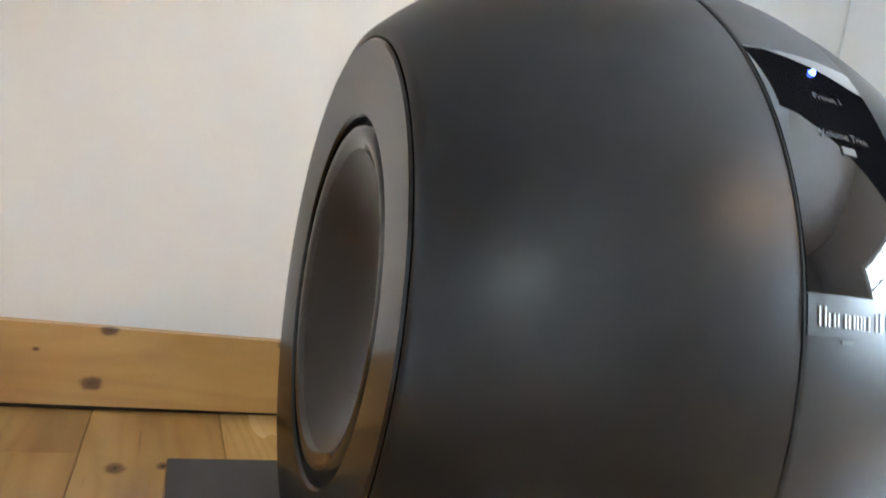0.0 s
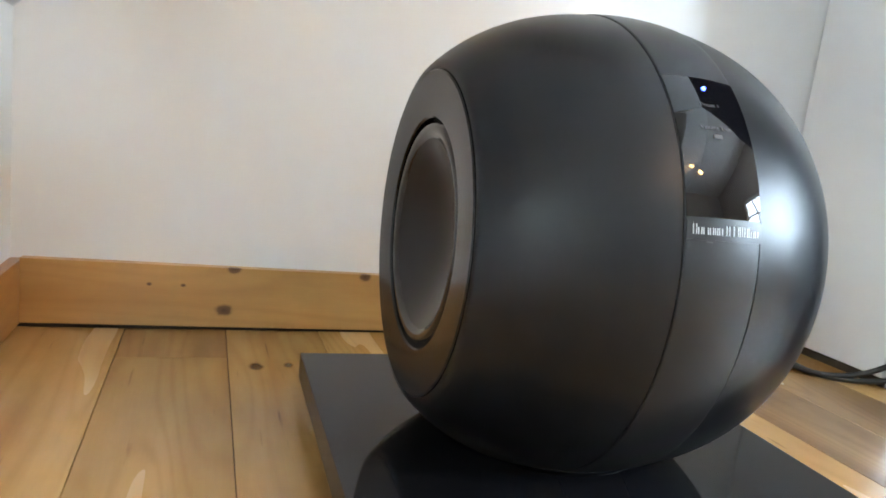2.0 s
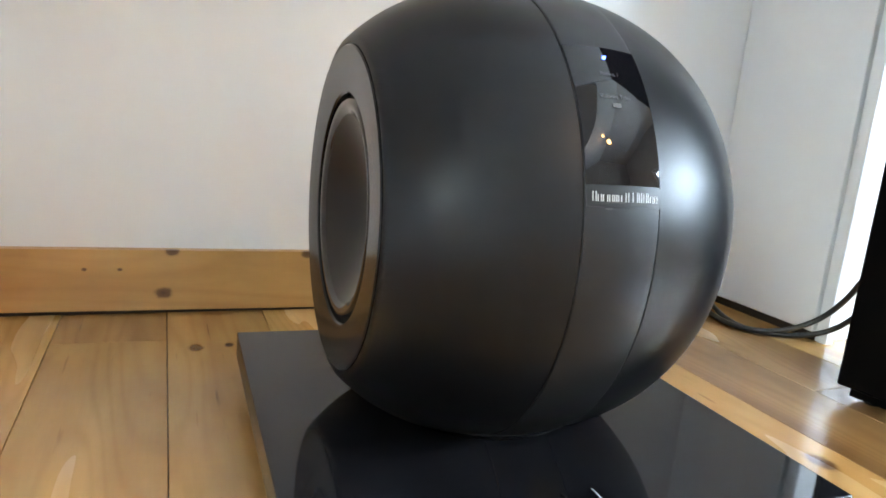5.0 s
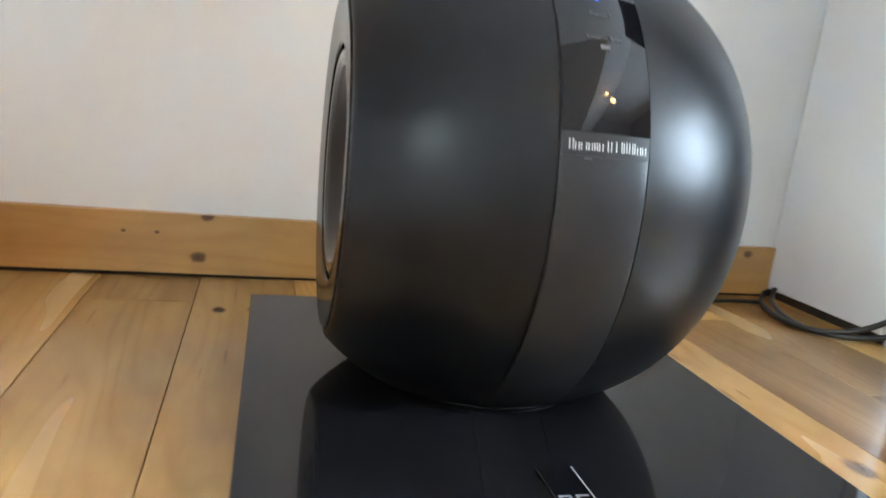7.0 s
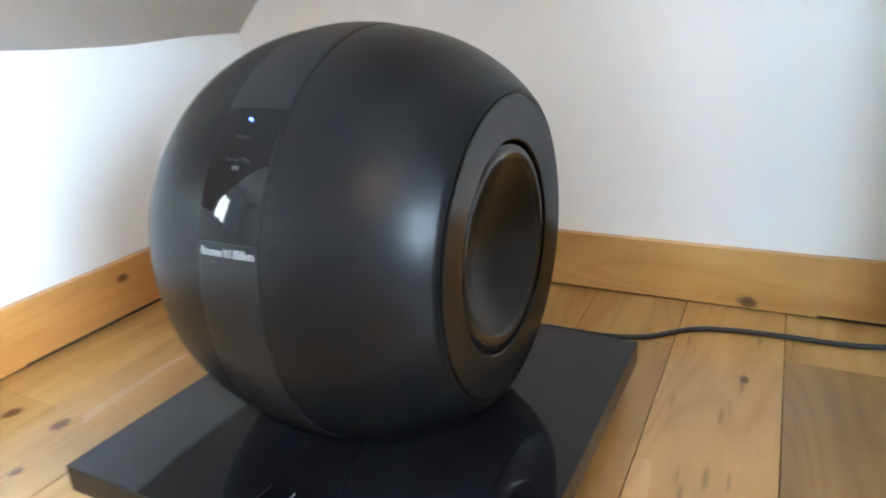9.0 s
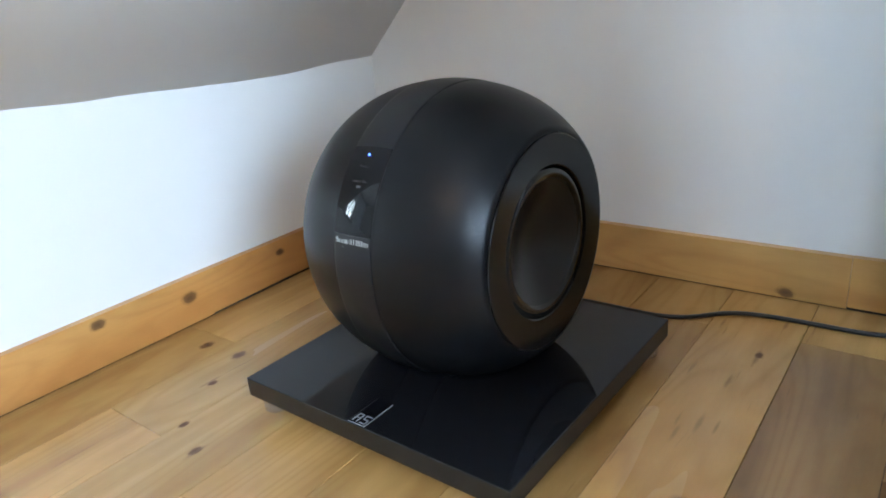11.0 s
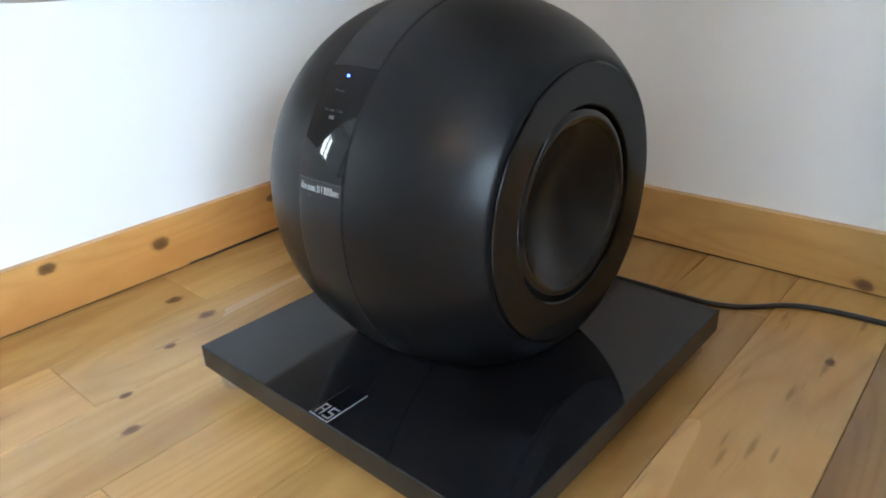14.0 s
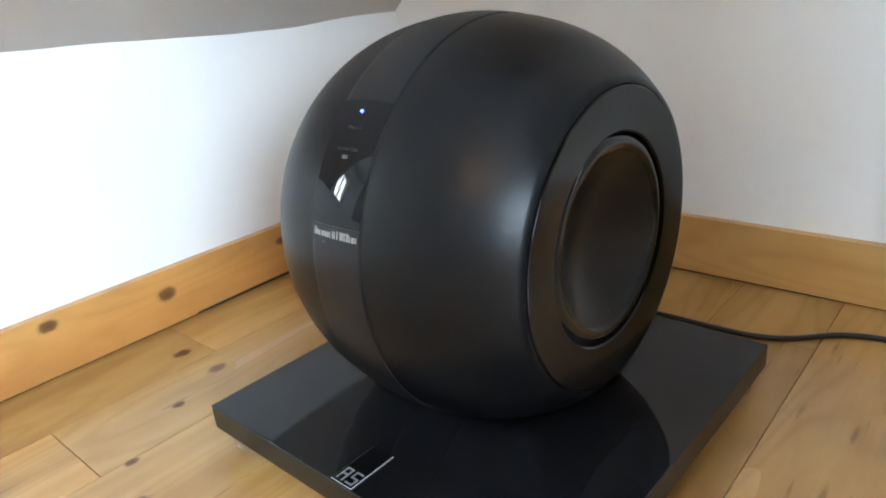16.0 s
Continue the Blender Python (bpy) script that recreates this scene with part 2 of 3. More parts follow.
# black granite: polished top, honed speckled sides
M_GRANITE = satin("polished_black_granite", (0.006, 0.006, 0.007), 0.055, 0.0, 0.34)
M_HONED, h_nodes, h_links, h_b = material("honed_granite_edge", (0.03, 0.028, 0.026), 0.24, spec=0.4)
h_v = object_space(h_nodes)
h_speck = noise_node(h_nodes, h_links, h_v, 420, 4, 0.7)
h_links.new(ramp_node(h_nodes, h_links, h_speck, [(0.35, (0.006, 0.006, 0.006)), (0.6, (0.016, 0.0155, 0.015)), (0.8, (0.07, 0.066, 0.063))]), h_b.inputs["Base Color"])


# ---- mesh helpers ----
def link_mesh(name, bm, mats, smooth=False):
    me = bpy.data.meshes.new(name)
    bm.normal_update()
    if smooth:
        for e in bm.edges:
            if len(e.link_faces) == 2 and e.calc_face_angle(0.0) > 0.6:
                e.smooth = False
    bm.to_mesh(me)
    bm.free()
    for m in (mats if isinstance(mats, (list, tuple)) else (mats,)):
        me.materials.append(m)
    if smooth:
        for p in me.polygons:
            p.use_smooth = True
    return new(name, me)


def part(name, bm, mat, parent, label="", smooth=False):
    ob = link_mesh(name, bm, mat, smooth)
    ob.parent = parent
    if label:
        ob["label"] = label
    return ob


def box(x0, x1, y0, y1, z0, z1, bevel=0.0, segments=2, bm=None):
    bm = bm or bmesh.new()
    vs = bmesh.ops.create_cube(bm, size=1.0)["verts"]
    for v in vs:
        v.co = Vector(((x0 + x1) / 2 + v.co.x * (x1 - x0), (y0 + y1) / 2 + v.co.y * (y1 - y0), (z0 + z1) / 2 + v.co.z * (z1 - z0)))
    if bevel:
        es = list({e for v in vs for e in v.link_edges})
        bmesh.ops.bevel(bm, geom=es, offset=bevel, segments=segments, affect="EDGES", profile=0.5)
    return bm


def prism(outline, z0, z1, axis="z"):
    """A solid from a flat outline; axis is the way it is drawn out."""
    bm = bmesh.new()
    def at(a, b, c):
        return (a, b, c) if axis == "z" else (a, c, b)
    lo = [bm.verts.new(at(a, b, z0)) for a, b in outline]
    hi = [bm.verts.new(at(a, b, z1)) for a, b in outline]
    n = len(outline)
    bm.faces.new(lo)
    bm.faces.new(hi[::-1])
    for i in range(n):
        bm.faces.new((lo[i], hi[i], hi[(i + 1) % n], lo[(i + 1) % n]))
    bmesh.ops.recalc_face_normals(bm, faces=bm.faces)
    return bm


def lathe(profile, steps=96, floor_z=None, close=False):
    """Turns (x, r) pairs round the x axis; floor_z flattens what lies below it."""
    bm = bmesh.new()
    rings = []
    for x, r in profile:
        if r < 1e-6:
            rings.append([bm.verts.new((x, 0, 0))])
            continue
        ring = []
        for i in range(steps):
            a = 2 * math.pi * i / steps
            z = r * math.sin(a)
            if floor_z is not None:
                z = max(z, floor_z)
            ring.append(bm.verts.new((x, r * math.cos(a), z)))
        rings.append(ring)
    pairs = list(zip(rings, rings[1:])) + ([(rings[-1], rings[0])] if close else [])
    for a, b in pairs:
        for i in range(steps):
            j = (i + 1) % steps
            if len(a) == 1:
                bm.faces.new((a[0], b[i], b[j]))
            elif len(b) == 1:
                bm.faces.new((a[i], b[0], a[j]))
            else:
                bm.faces.new((a[i], b[i], b[j], a[j]))
    bmesh.ops.recalc_face_normals(bm, faces=bm.faces)
    return bm


def tube(name, points, radius, mat, label, category, parent=None):
    cu = bpy.data.curves.new(name, "CURVE")
    cu.dimensions, cu.bevel_depth, cu.bevel_resolution, cu.resolution_u = "3D", radius, 3, 8
    sp = cu.splines.new("NURBS")
    sp.points.add(len(points) - 1)
    for p, co in zip(sp.points, points):
        p.co = (*co, 1)
    sp.use_endpoint_u, sp.order_u = True, 4
    tmp = bpy.data.objects.new(name, cu)
    me = bpy.data.meshes.new_from_object(tmp)
    bpy.data.objects.remove(tmp)
    me.materials.clear()
    me.materials.append(mat)
    for p in me.polygons:
        p.use_smooth = True
    ob = new(name, me)
    if parent:
        ob.parent = parent
        return ob
    return tagged(ob, label, category)


def structure(name, bm, mat, label, category):
    return tagged(link_mesh(name, bm, mat), label, category, kind="structure")


# ---- the room: attic corner with a low knee wall and a sloped ceiling ----
XL, YB, XR, YF, ZC, T = -0.517, 0.444, 2.40, -3.0, 2.2, 0.12
KNEE = 0.375
SLOPE = 0.966
XTOP = XL + (ZC - KNEE) / SLOPE
DY0, DY1, DX, DZ = -0.46, -2.05, -1.50, 1.32      # dormer recess
XD = XL + (DZ - KNEE) / SLOPE

structure("wall_knee", box(XL - T, XL, DY0, YB, -0.05, KNEE + 0.03), M_WALL, "low white-painted knee wall under the sloped ceiling", "wall")
structure("wall_knee_front", box(XL - T, XL, YF, DY0, -0.05, KNEE), M_WALL, "low white-painted knee wall beyond the dormer", "wall")
structure("wall_back", box(XL - T, 0.86, YB, YB + T, -0.05, ZC + T), M_WALL, "white-painted plaster wall behind the subwoofer", "wall")
structure("wall_alcove", box(0.675, XR + T, 0.205, 0.325, -0.05, ZC + T), M_WHITE, "bright white painted wall beside the door", "wall")
# unseen wall, kept darker than the others so less light bounces back
structure("wall_front", box(DX - T, XR + T, YF - T, YF, -0.05, ZC + T), M_FAR_DIM, "unseen closing wall, toned beige to cut bounced light", "wall")


def wall_with_window(name, x0, x1, y0, y1, z0, z1, wy, wz, hw, hh, label, paint=M_WALL):
    bm = box(x0, x1, y0, wy - hw, z0, z1)
    box(x0, x1, wy + hw, y1, z0, z1, bm=bm)
    box(x0, x1, wy - hw, wy + hw, z0, wz - hh, bm=bm)
    box(x0, x1, wy - hw, wy + hw, wz + hh, z1, bm=bm)
    return structure(name, bm, paint, label, "wall")


wall_with_window("wall_right", XR, XR + T, YF, 0.205, -0.05, ZC + T, WIN_A[1], WIN_A[2], 0.55, 0.43, "unseen end wall with a leaded window, toned beige to cut bounce", M_FAR_DIM)
structure("dormer_seat", box(DX - T, XL - T, DY1, DY0, KNEE - 0.05, KNEE), M_WHITE, "white deep dormer ledge", "ledge")
wall_with_window("wall_dormer", DX - T, DX, DY1, DY0, KNEE - 0.05, DZ + T, WIN_B[1], WIN_B[2], 0.20, 0.23, "white dormer wall with a small window")


def sloped(name, y0, y1, xa, xb, wavy):
    """A strip of the sloped ceiling; its lower edge is a little uneven."""
    bm = bmesh.new()
    ny = 40 if wavy else 1
    nx = 6 if wavy else 1
    grid = []
    for i in range(ny + 1):
        y = y0 + (y1 - y0) * i / ny
        row = []
        for j in range(nx + 1):
            x = xa + (xb - xa) * j / nx
            dz = 0.0
            if wavy:
                w = noise.noise(Vector((y * 7.0, x * 5.0, 2.0)))
                dz = 0.007 * w * (1.0 if j < 3 else 0.4) + 0.055 * max(0.0, (0.10 - y)) * (1 - j / nx)
            row.append(bm.verts.new((x, y, KNEE + (x - XL) * SLOPE + dz)))
        grid.append(row)
    for i in range(ny):
        for j in range(nx):
            bm.faces.new((grid[i][j], grid[i][j + 1], grid[i + 1][j + 1], grid[i + 1][j]))
    up = bmesh.ops.extrude_face_region(bm, geom=list(bm.faces))
    for v in up["geom"]:
        if isinstance(v, bmesh.types.BMVert):
            v.co += Vector((-0.09, 0, 0.09))
    bmesh.ops.recalc_face_normals(bm, faces=bm.faces)
    ob = structure(name, bm, M_CEIL, "uneven white plaster of the sloped attic ceiling", "ceiling")
    for p in ob.data.polygons:
        p.use_smooth = wavy
    return ob


sloped("ceiling_slope", YB + 0.02, DY0, XL - 0.02, XTOP, True)
sloped("ceiling_slope_upper", DY0, DY1, XD, XTOP, False)
sloped("ceiling_slope_front", DY1, YF, XL - 0.02, XTOP, False)
structure("ceiling", box(XTOP - 0.1, XR + T, YF - T, YB + T, ZC, ZC + 0.1), M_CEIL, "flat white ceiling", "ceiling")
structure("ceiling_dormer", box(DX - T, XD + 0.05, DY1, DY0, DZ, DZ + 0.08), M_CEIL, "flat white dormer ceiling", "ceiling")
for nm, ya, yb in (("wall_dormer_cheek", DY0, DY0 + T), ("wall_dormer_cheek_front", DY1 - T, DY1)):
    structure(nm, prism([(DX - T, KNEE - 0.05), (XL - T, KNEE - 0.05), (XL - T, KNEE), (XD + 0.02, DZ + 0.08), (DX - T, DZ + 0.08)], ya, yb, axis="y"), M_WALL, "white triangular cheek wall of the dormer", "wall")


def window(name, x, wy, wz, hw, hh, inward, bars_y, bars_z, label):
    root = new(name)
    root.location = (x, wy, wz)
    tagged(root, label, "window", kind="structure")
    d = 0.03
    for nm, y0, y1, z0, z1 in (("window_frame", -hw, -hw + 0.045, -hh, hh), ("window_frame", hw - 0.045, hw, -hh, hh),
                               ("window_frame", -hw + 0.045, hw - 0.045, -hh, -hh + 0.045), ("window_frame", -hw + 0.045, hw - 0.045, hh - 0.045, hh)):
        part(nm, box(-d, d, y0, y1, z0, z1, 0.004), M_WHITE, root)
    for k in range(1, bars_y):
        y = -hw + 2 * hw * k / bars_y
        part("glazing_bar", box(-0.012, 0.012, y - 0.011, y + 0.011, -hh + 0.045, hh - 0.045), M_WHITE, root)
    for k in range(1, bars_z):
        z = -hh + 2 * hh * k / bars_z
        part("glazing_bar", box(-0.0125, 0.0125, -hw + 0.045, hw - 0.045, z - 0.011, z + 0.011), M_WHITE, root)
    pane = part("pane", box(-0.002, 0.002, -hw + 0.04, hw - 0.04, -hh + 0.04, hh - 0.04), M_GLASS, root)
    pane.visible_shadow = False
    part("window_sill", box(min(0, inward * 0.11), max(0, inward * 0.11), -hw - 0.03, hw + 0.03, -hh - 0.03, -hh - 0.002, 0.004), M_WHITE, root)
    return root


window("window_1", XR + 0.06, WIN_A[1], WIN_A[2], 0.55, 0.43, -1, 4, 3, "white window with glazing bars in the end wall")
window("window_2", DX - 0.06, WIN_B[1], WIN_B[2], 0.20, 0.23, 1, 2, 1, "small white dormer window")

# baseboards: rough pine boards, with dark strips painting the shade of the gap below
bm = bmesh.new()
side_low = [(-1.2, 0.0030), (-0.045, 0.0026), (-0.040, 0.0048), (0.12, 0.0062), (YB, 0.0045)]
for x in (XL, XL + 0.013):
    row = [bm.verts.new((x, y, z)) for y, z in side_low] + [bm.verts.new((x, y, z)) for y, z in ((YB, 0.084), (-1.2, 0.083))]
    bm.faces.new(row if x == XL else row[::-1])
bm.verts.ensure_lookup_table()
for i in range(7):
    j = (i + 1) % 7
    bm.faces.new((bm.verts[i], bm.verts[7 + i], bm.verts[7 + j], bm.verts[j]))
bmesh.ops.recalc_face_normals(bm, faces=bm.faces)
structure("baseboard_side", bm, M_BOARD_L, "orange pine baseboard with dark knots along the knee wall", "baseboard")
structure("baseboard", prism([(XL + 0.013, 0.0060), (0.0, 0.0035), (0.385, 0.0022), (0.385, 0.0825), (XL + 0.013, 0.0868)], YB - 0.013, YB, axis="y"), M_BOARD_B, "pine baseboard with dark knots along the wall", "baseboard")
structure("baseboard_end", prism([(0.3855, 0.0045), (0.650, 0.0040), (0.650, 0.0845), (0.3855, 0.0830)], YB - 0.0115, YB, axis="y"), M_BOARD_B, "short pine baseboard piece beside the white door", "baseboard")
structure("gap_shade", box(XL, 0.655, YB - 0.0095, YB, -0.006, 0.0100), M_SUBFLOOR_SHADE, "dark strip for the shade in the gap below the baseboard", "gap")
structure("gap_shade_side", box(XL, XL + 0.0095, -1.2, YB - 0.013, -0.006, 0.0095), M_SUBFLOOR_SHADE, "dark strip for the shade in the gap below the side baseboard", "gap")

# white door leaf standing open against the alcove wall
door = new("door_1")
door.location = (0.662, 0.32, 0.0)
tagged(door, "plain white painted door panel standing open above the floor", "door", kind="structure")
# near-black strip under the leaf: the gap's shade put in as colour
structure("gap_shade_door", box(0.658, 0.672, 0.208, 0.442, -0.006, 0.013), M_SUBFLOOR_SHADE, "dark strip for the shade in the gap below the door", "gap")
part("door_leaf", box(-0.010, 0.010, -0.113, 0.121, 0.014, 2.0, 0.002), M_WHITE, door)
part("door_edge_strip", box(-0.004, 0.012, -0.135, -0.115, 0.0, 2.0, 0.002), M_WHITE, door)

# ---- the things ----
# subwoofer
SUB = new("subwoofer")
SUB.matrix_world = pose(-0.0072, 0.0141, 0.2135, 0, 0, -1.22)
tagged(SUB, "round satin-black subwoofer with side drivers on a granite slab", "subwoofer")
FLAT = -0.1615
HALF, R_RING, R_IN, R0, A0, POW = 0.1359, 0.1249, 0.0886, 0.1807, 0.1767, 2.305


def radius_at(x):
    return R0 * (1 - (abs(x) / A0) ** POW) ** (1 / POW)


SEAM = 0.0274


def band_radius(x):
    return radius_at(SEAM) + 0.0006 + (SEAM ** 2 - x ** 2) / 0.37


for side in (-1, 1):
    prof = [(side * (SEAM + 0.0001), 0.170), (side * (SEAM + 0.0001), radius_at(SEAM) - 0.0003), (side * (SEAM + 0.0003), radius_at(SEAM))]
    n = 26
    for i in range(n + 1):
        x = SEAM + 0.0010 + (HALF - 0.004 - SEAM - 0.0010) * i / n
        prof.append((side * x, radius_at(x)))
    re = radius_at(HALF - 0.004)
    prof += [(side * (HALF - 0.0020), re - 0.0022), (side * (HALF - 0.0008), R_RING + 0.0022), (side * (HALF - 0.0008), R_RING + 0.0006), (side * (HALF - 0.006), R_RING + 0.0004)]
    part("shell", lathe(prof, 144, FLAT), M_SHELL, SUB, smooth=True)
    # flat trim ring, with a bead at its edges
    rp = [(HALF - 0.007, R_RING - 0.0002), (HALF - 0.0004, R_RING - 0.0004), (HALF + 0.0006, R_RING - 0.0016), (HALF + 0.0004, R_RING - 0.004),
          (HALF - 0.0012, R_IN + 0.004), (HALF - 0.0016, R_IN + 0.0016), (HALF - 0.0030, R_IN + 0.0002), (HALF - 0.012, R_IN), (HALF - 0.012, R_RING - 0.004)]
    ring = part("driver_trim", lathe([(side * x, r) for x, r in rp], 128, close=True), M_RING, SUB, "glossy black driver trim ring", True)
    # rubber surround and dished cone
    sp = [(HALF - 0.012, R_IN - 0.0002), (HALF - 0.0062, R_IN - 0.0006), (HALF - 0.0058, R_IN - 0.0016), (HALF - 0.0042, R_IN - 0.0030), (HALF - 0.0028, R_IN - 0.0050), (HALF - 0.0024, R_IN - 0.0072), (HALF - 0.0032, R_IN - 0.0105), (HALF - 0.0056, R_IN - 0.0148), (HALF - 0.012, R_IN - 0.0158)]
    part("surround", lathe([(side * x, r) for x, r in sp], 128), M_RUBBER, SUB, smooth=True)
    rc = R_IN - 0.0148
    cp = [(HALF - 0.0054 - 0.026 * (1 - (k / 14) ** 2) ** 1.15, rc * k / 14) for k in range(15)]
    part("cone", lathe([(side * x, r) for x, r in cp], 128), M_CONE, SUB, "dark dished driver cone", True)

EDGE = radius_at(SEAM)
band_prof = [(-SEAM + 0.0004, 0.170), (-SEAM + 0.0004, EDGE + 0.0002), (-SEAM + 0.0008, EDGE + 0.0006)]
band_prof += [(x, band_radius(x)) for x in [(-SEAM + 0.002) + (2 * SEAM - 0.004) * i / 12 for i in range(13)]]
band_prof += [(SEAM - 0.0008, EDGE + 0.0006), (SEAM - 0.0004, EDGE + 0.0002), (SEAM - 0.0004, 0.170)]
BAND = part("front_band", lathe(band_prof, 144, FLAT), M_BAND, SUB, "smooth dark grey central band", True)
part("seam", lathe([(-SEAM - 0.002, 0.1745), (SEAM + 0.002, 0.1745)], 96, FLAT), M_BLACK_GAP, SUB)
part("base_ring", lathe([(-0.0016, 0.0), (-0.0016, 0.082), (-0.0006, 0.0838), (0.0006, 0.0838), (0.0010, 0.082), (0.0010, 0.0)], 96), M_BADGE, SUB, "thin shiny ring at the foot", True).matrix_basis = pose(0, 0, FLAT - 0.0005, 0, -90, 0)


def on_band(u, e, lift):
    """A place on the front of the band: u metres across, e degrees up."""
    r = band_radius(u) + 0.0002 + lift
    a = radians(e)
    return Vector((u, -r * math.cos(a), r * math.sin(a)))


def curved_plate(u0, u1, e0, e1, lift, thick, nu=6, ne=24):
    bm = bmesh.new()
    grids = []
    for l in (lift, lift - thick):
        grids.append([[bm.verts.new(on_band(u0 + (u1 - u0) * i / nu, e0 + (e1 - e0) * j / ne, l)) for j in range(ne + 1)] for i in range(nu + 1)])
    top, low = grids
    for i in range(nu):
        for j in range(ne):
            bm.faces.new((top[i][j], top[i + 1][j], top[i + 1][j + 1], top[i][j + 1]))
            bm.faces.new((low[i][j], low[i][j + 1], low[i + 1][j + 1], low[i + 1][j]))
    edge = [(i, 0) for i in range(nu)] + [(nu, j) for j in range(ne)] + [(i, ne) for i in range(nu, 0, -1)] + [(0, j) for j in range(ne, 0, -1)]
    for (a, b), (c, d) in zip(edge, edge[1:] + edge[:1]):
        bm.faces.new((top[a][b], low[a][b], low[c][d], top[c][d]))
    bmesh.ops.recalc_face_normals(bm, faces=bm.faces)
    return bm


DISPLAY = part("display", curved_plate(-0.0266, 0.0266, 15.4, 46.0, 0.0001, 0.0012), M_DISPLAY, SUB, "glossy black display glass", True)
BADGE = part("name_plate", curved_plate(-0.0266, 0.0266, 11.2, 15.1, 0.0004, 0.0012, 6, 4), M_BAND, SUB, "dark grey plate with a silver name mark", True)
# the name, as one plain bar per letter
widths = [3, 3, 4, 3, 2.4, 3, 0, 3, 0, 4.4, 1.2, 1.2, 3, 1.2, 3, 3]
tall = [1, 0, 0, 0, 0, 0, 0, .8, 0, 1, .9, 1, 1, .9, 0, 0]
u = -0.0228
unit = 0.0470 / (sum(w if w else 1.2 for w in widths) + 0.75 * (len(widths) - 1))
for w, t in zip(widths, tall):
    if w:
        edges = (u + 0.1 * unit, u + w * unit - 0.1 * unit)
        pairs = [(edges[0], edges[0] + 0.55 * unit)] + ([(edges[1] - 0.55 * unit, edges[1])] if w > 1.5 else [])
        for a, b in pairs:
            part("name_bar", curved_plate(a, b, 12.2, 13.5 + 0.6 * t, 0.0007, 0.0005, 1, 1), M_SILVER, BADGE)
    u += ((w if w else 1.2) + 0.75) * unit
part("small_mark", curved_plate(-0.0135, -0.0090, 10.7, 11.0, 0.0002, 0.0004, 1, 1), M_BADGE, BAND)


def letters(text, size, u_mid, e_mid, parent):
    cu = bpy.data.curves.new("letters", "FONT")
    cu.body, cu.size, cu.align_x, cu.align_y, cu.resolution_u = text, size, "CENTER", "CENTER", 2
    tmp = bpy.data.objects.new("letters", cu)
    me = bpy.data.meshes.new_from_object(tmp)
    bpy.data.objects.remove(tmp)
    for v in me.vertices:
        v.co = on_band(u_mid + v.co.x, e_mid + math.degrees(v.co.y / R0), 0.0006)
    me.materials.clear()
    me.materials.append(M_LETTER)
    ob = new("letters", me)
    ob.parent = parent
    return ob


letters("Preset 1", 0.0042, 0.0, 38.6, DISPLAY)
letters("Volume Trim", 0.0042, 0.0, 33.3, DISPLAY)
part("letters", curved_plate(-0.003, 0.003, 31.0, 31.9, 0.0006, 0.0004, 1, 1), M_LETTER, DISPLAY)
bm = bmesh.new()
bmesh.ops.create_uvsphere(bm, u_segments=16, v_segments=8, radius=0.0013)
led = part("indicator", bm, M_LED, DISPLAY, "small glowing blue indicator", True)
led.location = on_band(0.0, 42.9, 0.0004)

# granite slab with four silver feet
SLAB = new("isolation_slab")
SLAB.matrix_world = pose(0, 0, 0, 0, 0, -0.94)
tagged(SLAB, "thick polished black granite slab on four silver feet", "plinth")
bm = box(-0.2, 0.2, -0.2, 0.2, 0.0235, 0.050, 0.0014, 3)
for f in bm.faces:
    f.material_index = 0 if f.normal.z > 0.9 else 1
part("slab", bm, [M_GRANITE, M_HONED], SLAB, "polished black granite with honed edges")
for sx in (-1, 1):
    for sy in (-1, 1):
        fb = lathe([(0.0, 0.0), (0.0, 0.0135), (0.002, 0.0150), (0.012, 0.0158), (0.0235, 0.0158), (0.0235, 0.0)], 40)
        part("foot", fb, M_CHROME, SLAB, "round silver foot", True).matrix_basis = pose(sx * 0.178, sy * 0.178, 0, 0, -90, 0)
plate = part("maker_plate", box(-0.0160, 0.0090, -0.1985, -0.1500, 0.0500, 0.0506), M_DISPLAY, SLAB, "small black plate with silver marks")
part("plate_line", box(0.0082, 0.0090, -0.1985, -0.150, 0.0506, 0.0509), M_SILVER, plate)
part("plate_line", box(-0.0160, 0.0082, -0.1985, -0.1978, 0.0506, 0.0509), M_SILVER, plate)
part("plate_line", box(-0.0160, -0.0156, -0.1978, -0.150, 0.0506, 0.0508), M_BADGE, plate)
# two block marks, drawn as plain strokes
for strokes in (((-0.0135, -0.0117, -0.1955, -0.1805), (-0.0117, -0.0055, -0.1823, -0.1805), (-0.0117, -0.0055, -0.1888, -0.1870), (-0.0073, -0.0055, -0.1870, -0.1823), (-0.0073, -0.0055, -0.1955, -0.1888)),
                ((-0.0025, 0.0060, -0.1823, -0.1805), (-0.0025, -0.0007, -0.1870, -0.1823), (-0.0025, 0.0060, -0.1888, -0.1870), (0.0042, 0.0060, -0.1937, -0.1888), (-0.0025, 0.0060, -0.1955, -0.1937))):
    bm = bmesh.new()
    for x0, x1, y0, y1 in strokes:
        box(x0, x1, y0, y1, 0.0506, 0.0509, bm=bm)
    part("plate_mark", bm, M_MARK, plate)

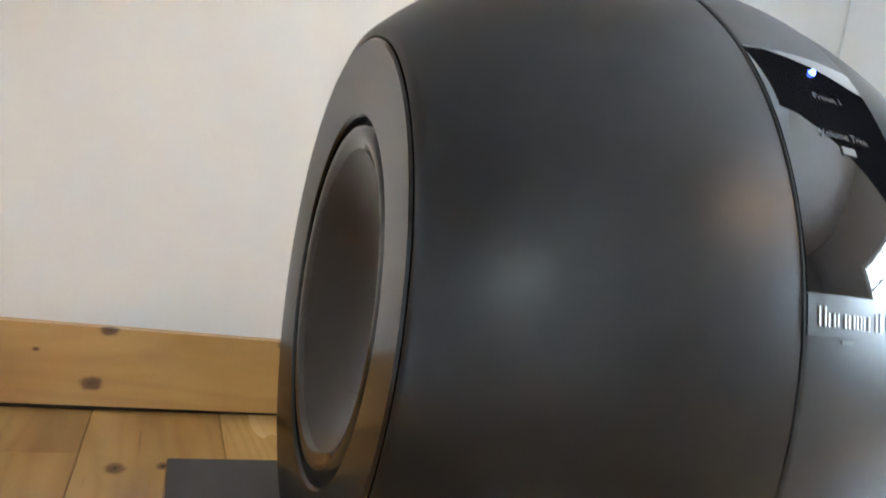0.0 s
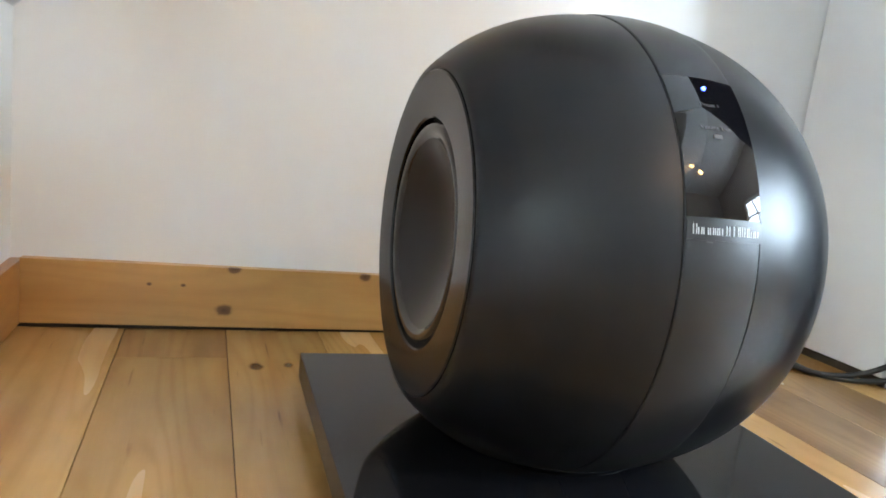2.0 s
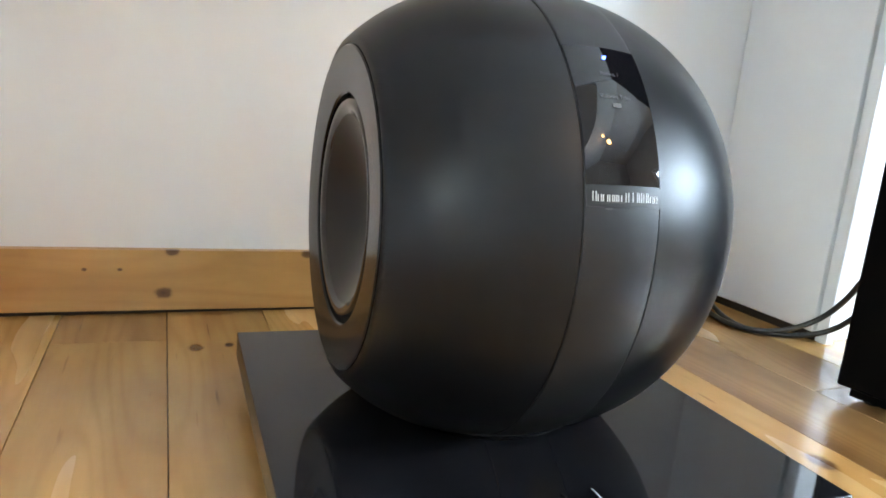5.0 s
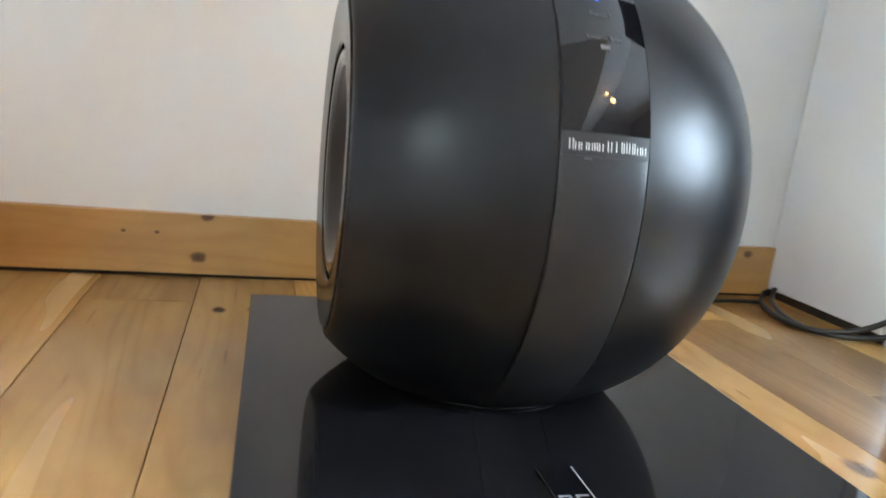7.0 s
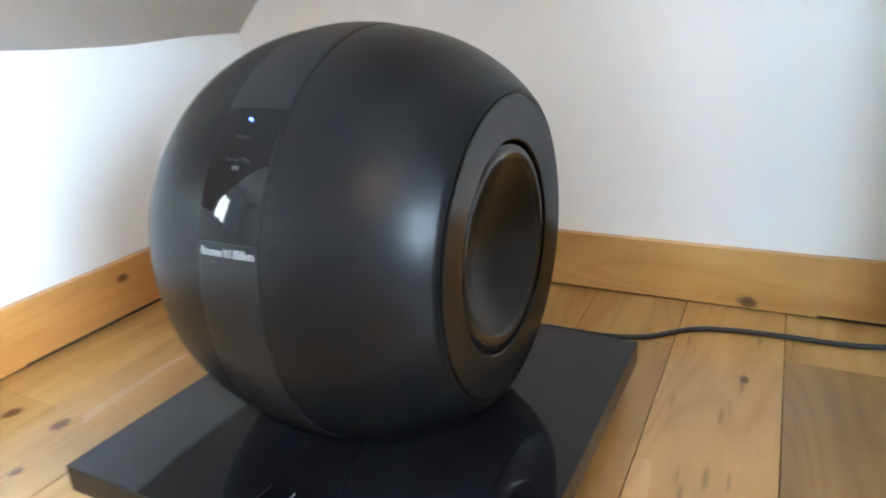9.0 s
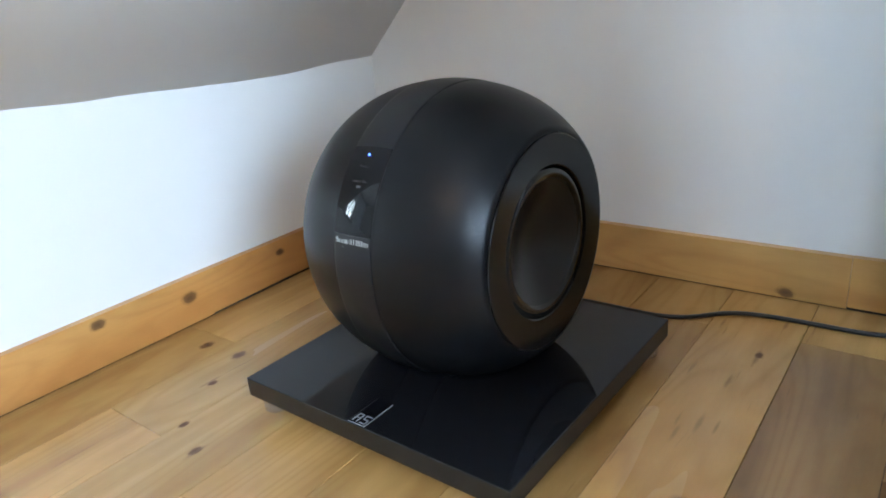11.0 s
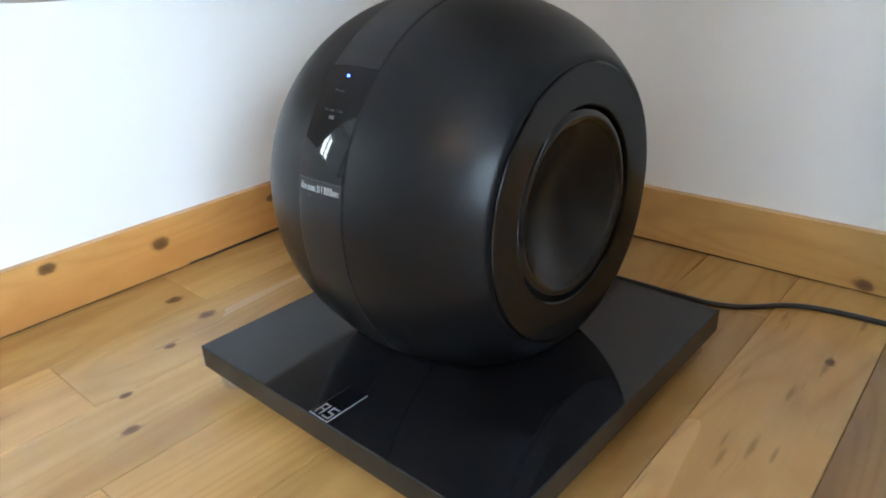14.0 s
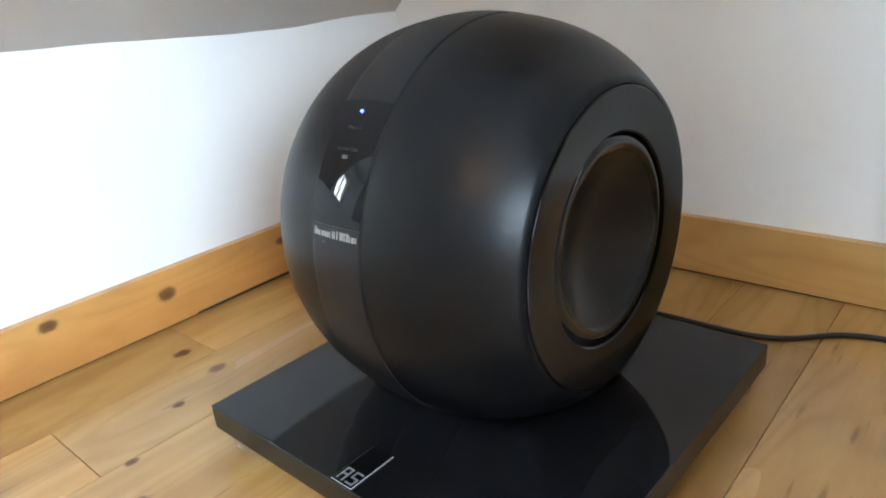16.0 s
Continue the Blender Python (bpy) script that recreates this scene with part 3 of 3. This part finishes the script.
# black floor-standing loudspeaker at the edge of the alcove
SPK = new("floor_speaker")
SPK.matrix_world = pose(0.478, 0.028, 0.0, 0, 0, 10)
tagged(SPK, "tall black floor-standing loudspeaker cabinet on low feet", "loudspeaker")
part("cabinet", box(0, 0.24, -0.32, 0, 0.018, 1.12, 0.003), M_CABINET, SPK)
part("plinth", box(0.012, 0.228, -0.308, -0.012, 0.006, 0.018), M_CABINET, SPK)
for fx, fy in ((0.03, -0.03), (0.21, -0.03), (0.03, -0.29), (0.21, -0.29)):
    part("foot", lathe([(0.0, 0.0), (0.0, 0.008), (0.006, 0.010), (0.006, 0.0)], 20), M_RUBBER, SPK).matrix_basis = pose(fx, fy, 0, 0, -90, 0)

# cables, then a white strip along a plank seam
tube("power_cable", [(-0.01, 0.19, 0.11), (-0.01, 0.235, 0.07), (-0.01, 0.262, 0.03), (0.01, 0.280, 0.0042), (0.06, 0.286, 0.0042), (0.135, 0.283, 0.0042), (0.17, 0.288, 0.0042), (0.205, 0.303, 0.0042), (0.235, 0.338, 0.0042), (0.275, 0.353, 0.0042), (0.325, 0.357, 0.0042), (0.375, 0.358, 0.0042), (0.42, 0.357, 0.0042), (0.47, 0.372, 0.0042), (0.54, 0.395, 0.0042), (0.60, 0.385, 0.0042)],
     0.0034, M_CABLE, "black power cable snaking over the floorboards", "cable")
tube("signal_cable", [(0.615, 0.395, 0.020), (0.602, 0.392, 0.006), (0.580, 0.355, 0.006), (0.560, 0.300, 0.006), (0.565, 0.255, 0.006), (0.600, 0.225, 0.008), (0.640, 0.190, 0.035), (0.650, 0.150, 0.090), (0.620, 0.110, 0.150), (0.570, 0.050, 0.185)],
     0.0042, M_CABLE, "black cable curling up into the loudspeaker", "cable")
tube("signal_cable", [(0.622, 0.385, 0.028), (0.612, 0.380, 0.012), (0.592, 0.350, 0.012), (0.570, 0.290, 0.0042), (0.580, 0.240, 0.0042), (0.620, 0.205, 0.008), (0.660, 0.175, 0.025), (0.665, 0.140, 0.070), (0.635, 0.105, 0.120), (0.580, 0.052, 0.150)],
     0.0042, M_CABLE, "black cable curling up into the loudspeaker", "cable")
# white tube added for the bright line along this floorboard seam
tube("thin_cable", [(-0.019, 0.300, 0.0015), (-0.0195, 0.340, 0.0015), (-0.0195, 0.390, 0.0015), (-0.0205, 0.429, 0.0015)], 0.0015, M_STRIP_WHITE, "thin white strip along a floorboard seam up to the baseboard", "cable")

# pendant lamp
PEN = new("pendant_lamp")
PEN.location = LAMP
tagged(PEN, "hanging pendant lamp with a glowing warm bulb", "lamp")
for bx, bz, br in ((0.0, 0.0, 0.042), (-0.075, 0.115, 0.024)):
    bm = bmesh.new()
    bmesh.ops.create_uvsphere(bm, u_segments=20, v_segments=12, radius=br)
    bulb = part("bulb", bm, M_BULB, PEN, "glowing warm bulb", True)
    bulb.location, bulb.visible_shadow = (bx, 0, bz), False
part("lamp_arm", box(-0.078, 0.0, -0.003, 0.003, 0.135, 0.141), M_CABINET, PEN)
part("socket", lathe([(0.032, 0.0), (0.032, 0.017), (0.075, 0.014), (0.080, 0.0)], 24), M_CABINET, PEN, smooth=True).matrix_basis = pose(0, 0, 0, 0, -90, 0)
part("cord", lathe([(0.078, 0.0), (0.078, 0.003), (ZC - LAMP[2], 0.003), (ZC - LAMP[2], 0.0)], 10), M_CABINET, PEN).matrix_basis = pose(0, 0, 0, 0, -90, 0)

# floor: oak boards laid towards the back wall
FLOOR = structure("floor", box(DX - T, XR + T, YF - T, YB + T, -0.06, -0.005), M_SUBFLOOR_SHADE, "varnished oak floorboards of mixed tone with dark knots", "floor")
PW, PX = 0.1227, -0.509
JOINTS = {0: [-0.088], 1: [0.327, -0.294], 2: [0.62, -0.62], 3: [0.12, -0.346], 4: [-0.52], 5: [0.30], 6: [-0.33], 7: [0.302, -0.40], 8: [0.05]}
rng = random.Random(4)


def plank(x0, x1, y0, y1, mat):
    g, c = 0.0003, 0.0005
    hx, hy = (x1 - x0) / 2 - g, (y1 - y0) / 2 - g
    bm = bmesh.new()
    low = [bm.verts.new((sx * hx, sy * hy, -0.012)) for sx, sy in ((-1, -1), (1, -1), (1, 1), (-1, 1))]
    mid = [bm.verts.new((sx * hx, sy * hy, -c)) for sx, sy in ((-1, -1), (1, -1), (1, 1), (-1, 1))]
    top = [bm.verts.new((sx * (hx - c), sy * (hy - c), 0)) for sx, sy in ((-1, -1), (1, -1), (1, 1), (-1, 1))]
    bm.faces.new(top)
    for a, b in ((low, mid), (mid, top)):
        for i in range(4):
            j = (i + 1) % 4
            bm.faces.new((a[i], a[j], b[j], b[i]))
    ob = part("plank", bm, mat, FLOOR)
    ob.location = ((x0 + x1) / 2, (y0 + y1) / 2, 0)
    return ob


for k in range(0, 24):
    x0 = max(PX + PW * k, DX)
    x1 = min(PX + PW * (k + 1), XR)
    if x1 - x0 < 0.01:
        continue
    lo, hi = YF, YB
    cuts = [y for y in JOINTS.get(k, []) if lo + 0.1 < y < hi - 0.05]
    y = min(cuts) if cuts else hi - rng.uniform(0.2, 0.9)
    if not cuts:
        cuts = [y]
    while y > lo + 0.6:
        y -= rng.uniform(0.45, 1.0)
        if y > lo + 0.2:
            cuts.append(y)
    cuts = [lo] + sorted(cuts) + [hi]
    for a, b in zip(cuts, cuts[1:]):
        mid = (a + b) / 2
        brown = (k == 7 and mid < 0.3) or (k == 8) or (k > 9 and (k * 7 + int(mid * 9)) % 5 == 0)
        toned = (k == 1 and mid > 0.327) or (k == 3 and -0.346 < mid < 0.12)
        plank(x0, x1, a, b, M_PLANK_DARK if brown else M_PLANK_MID if toned else M_PLANK)
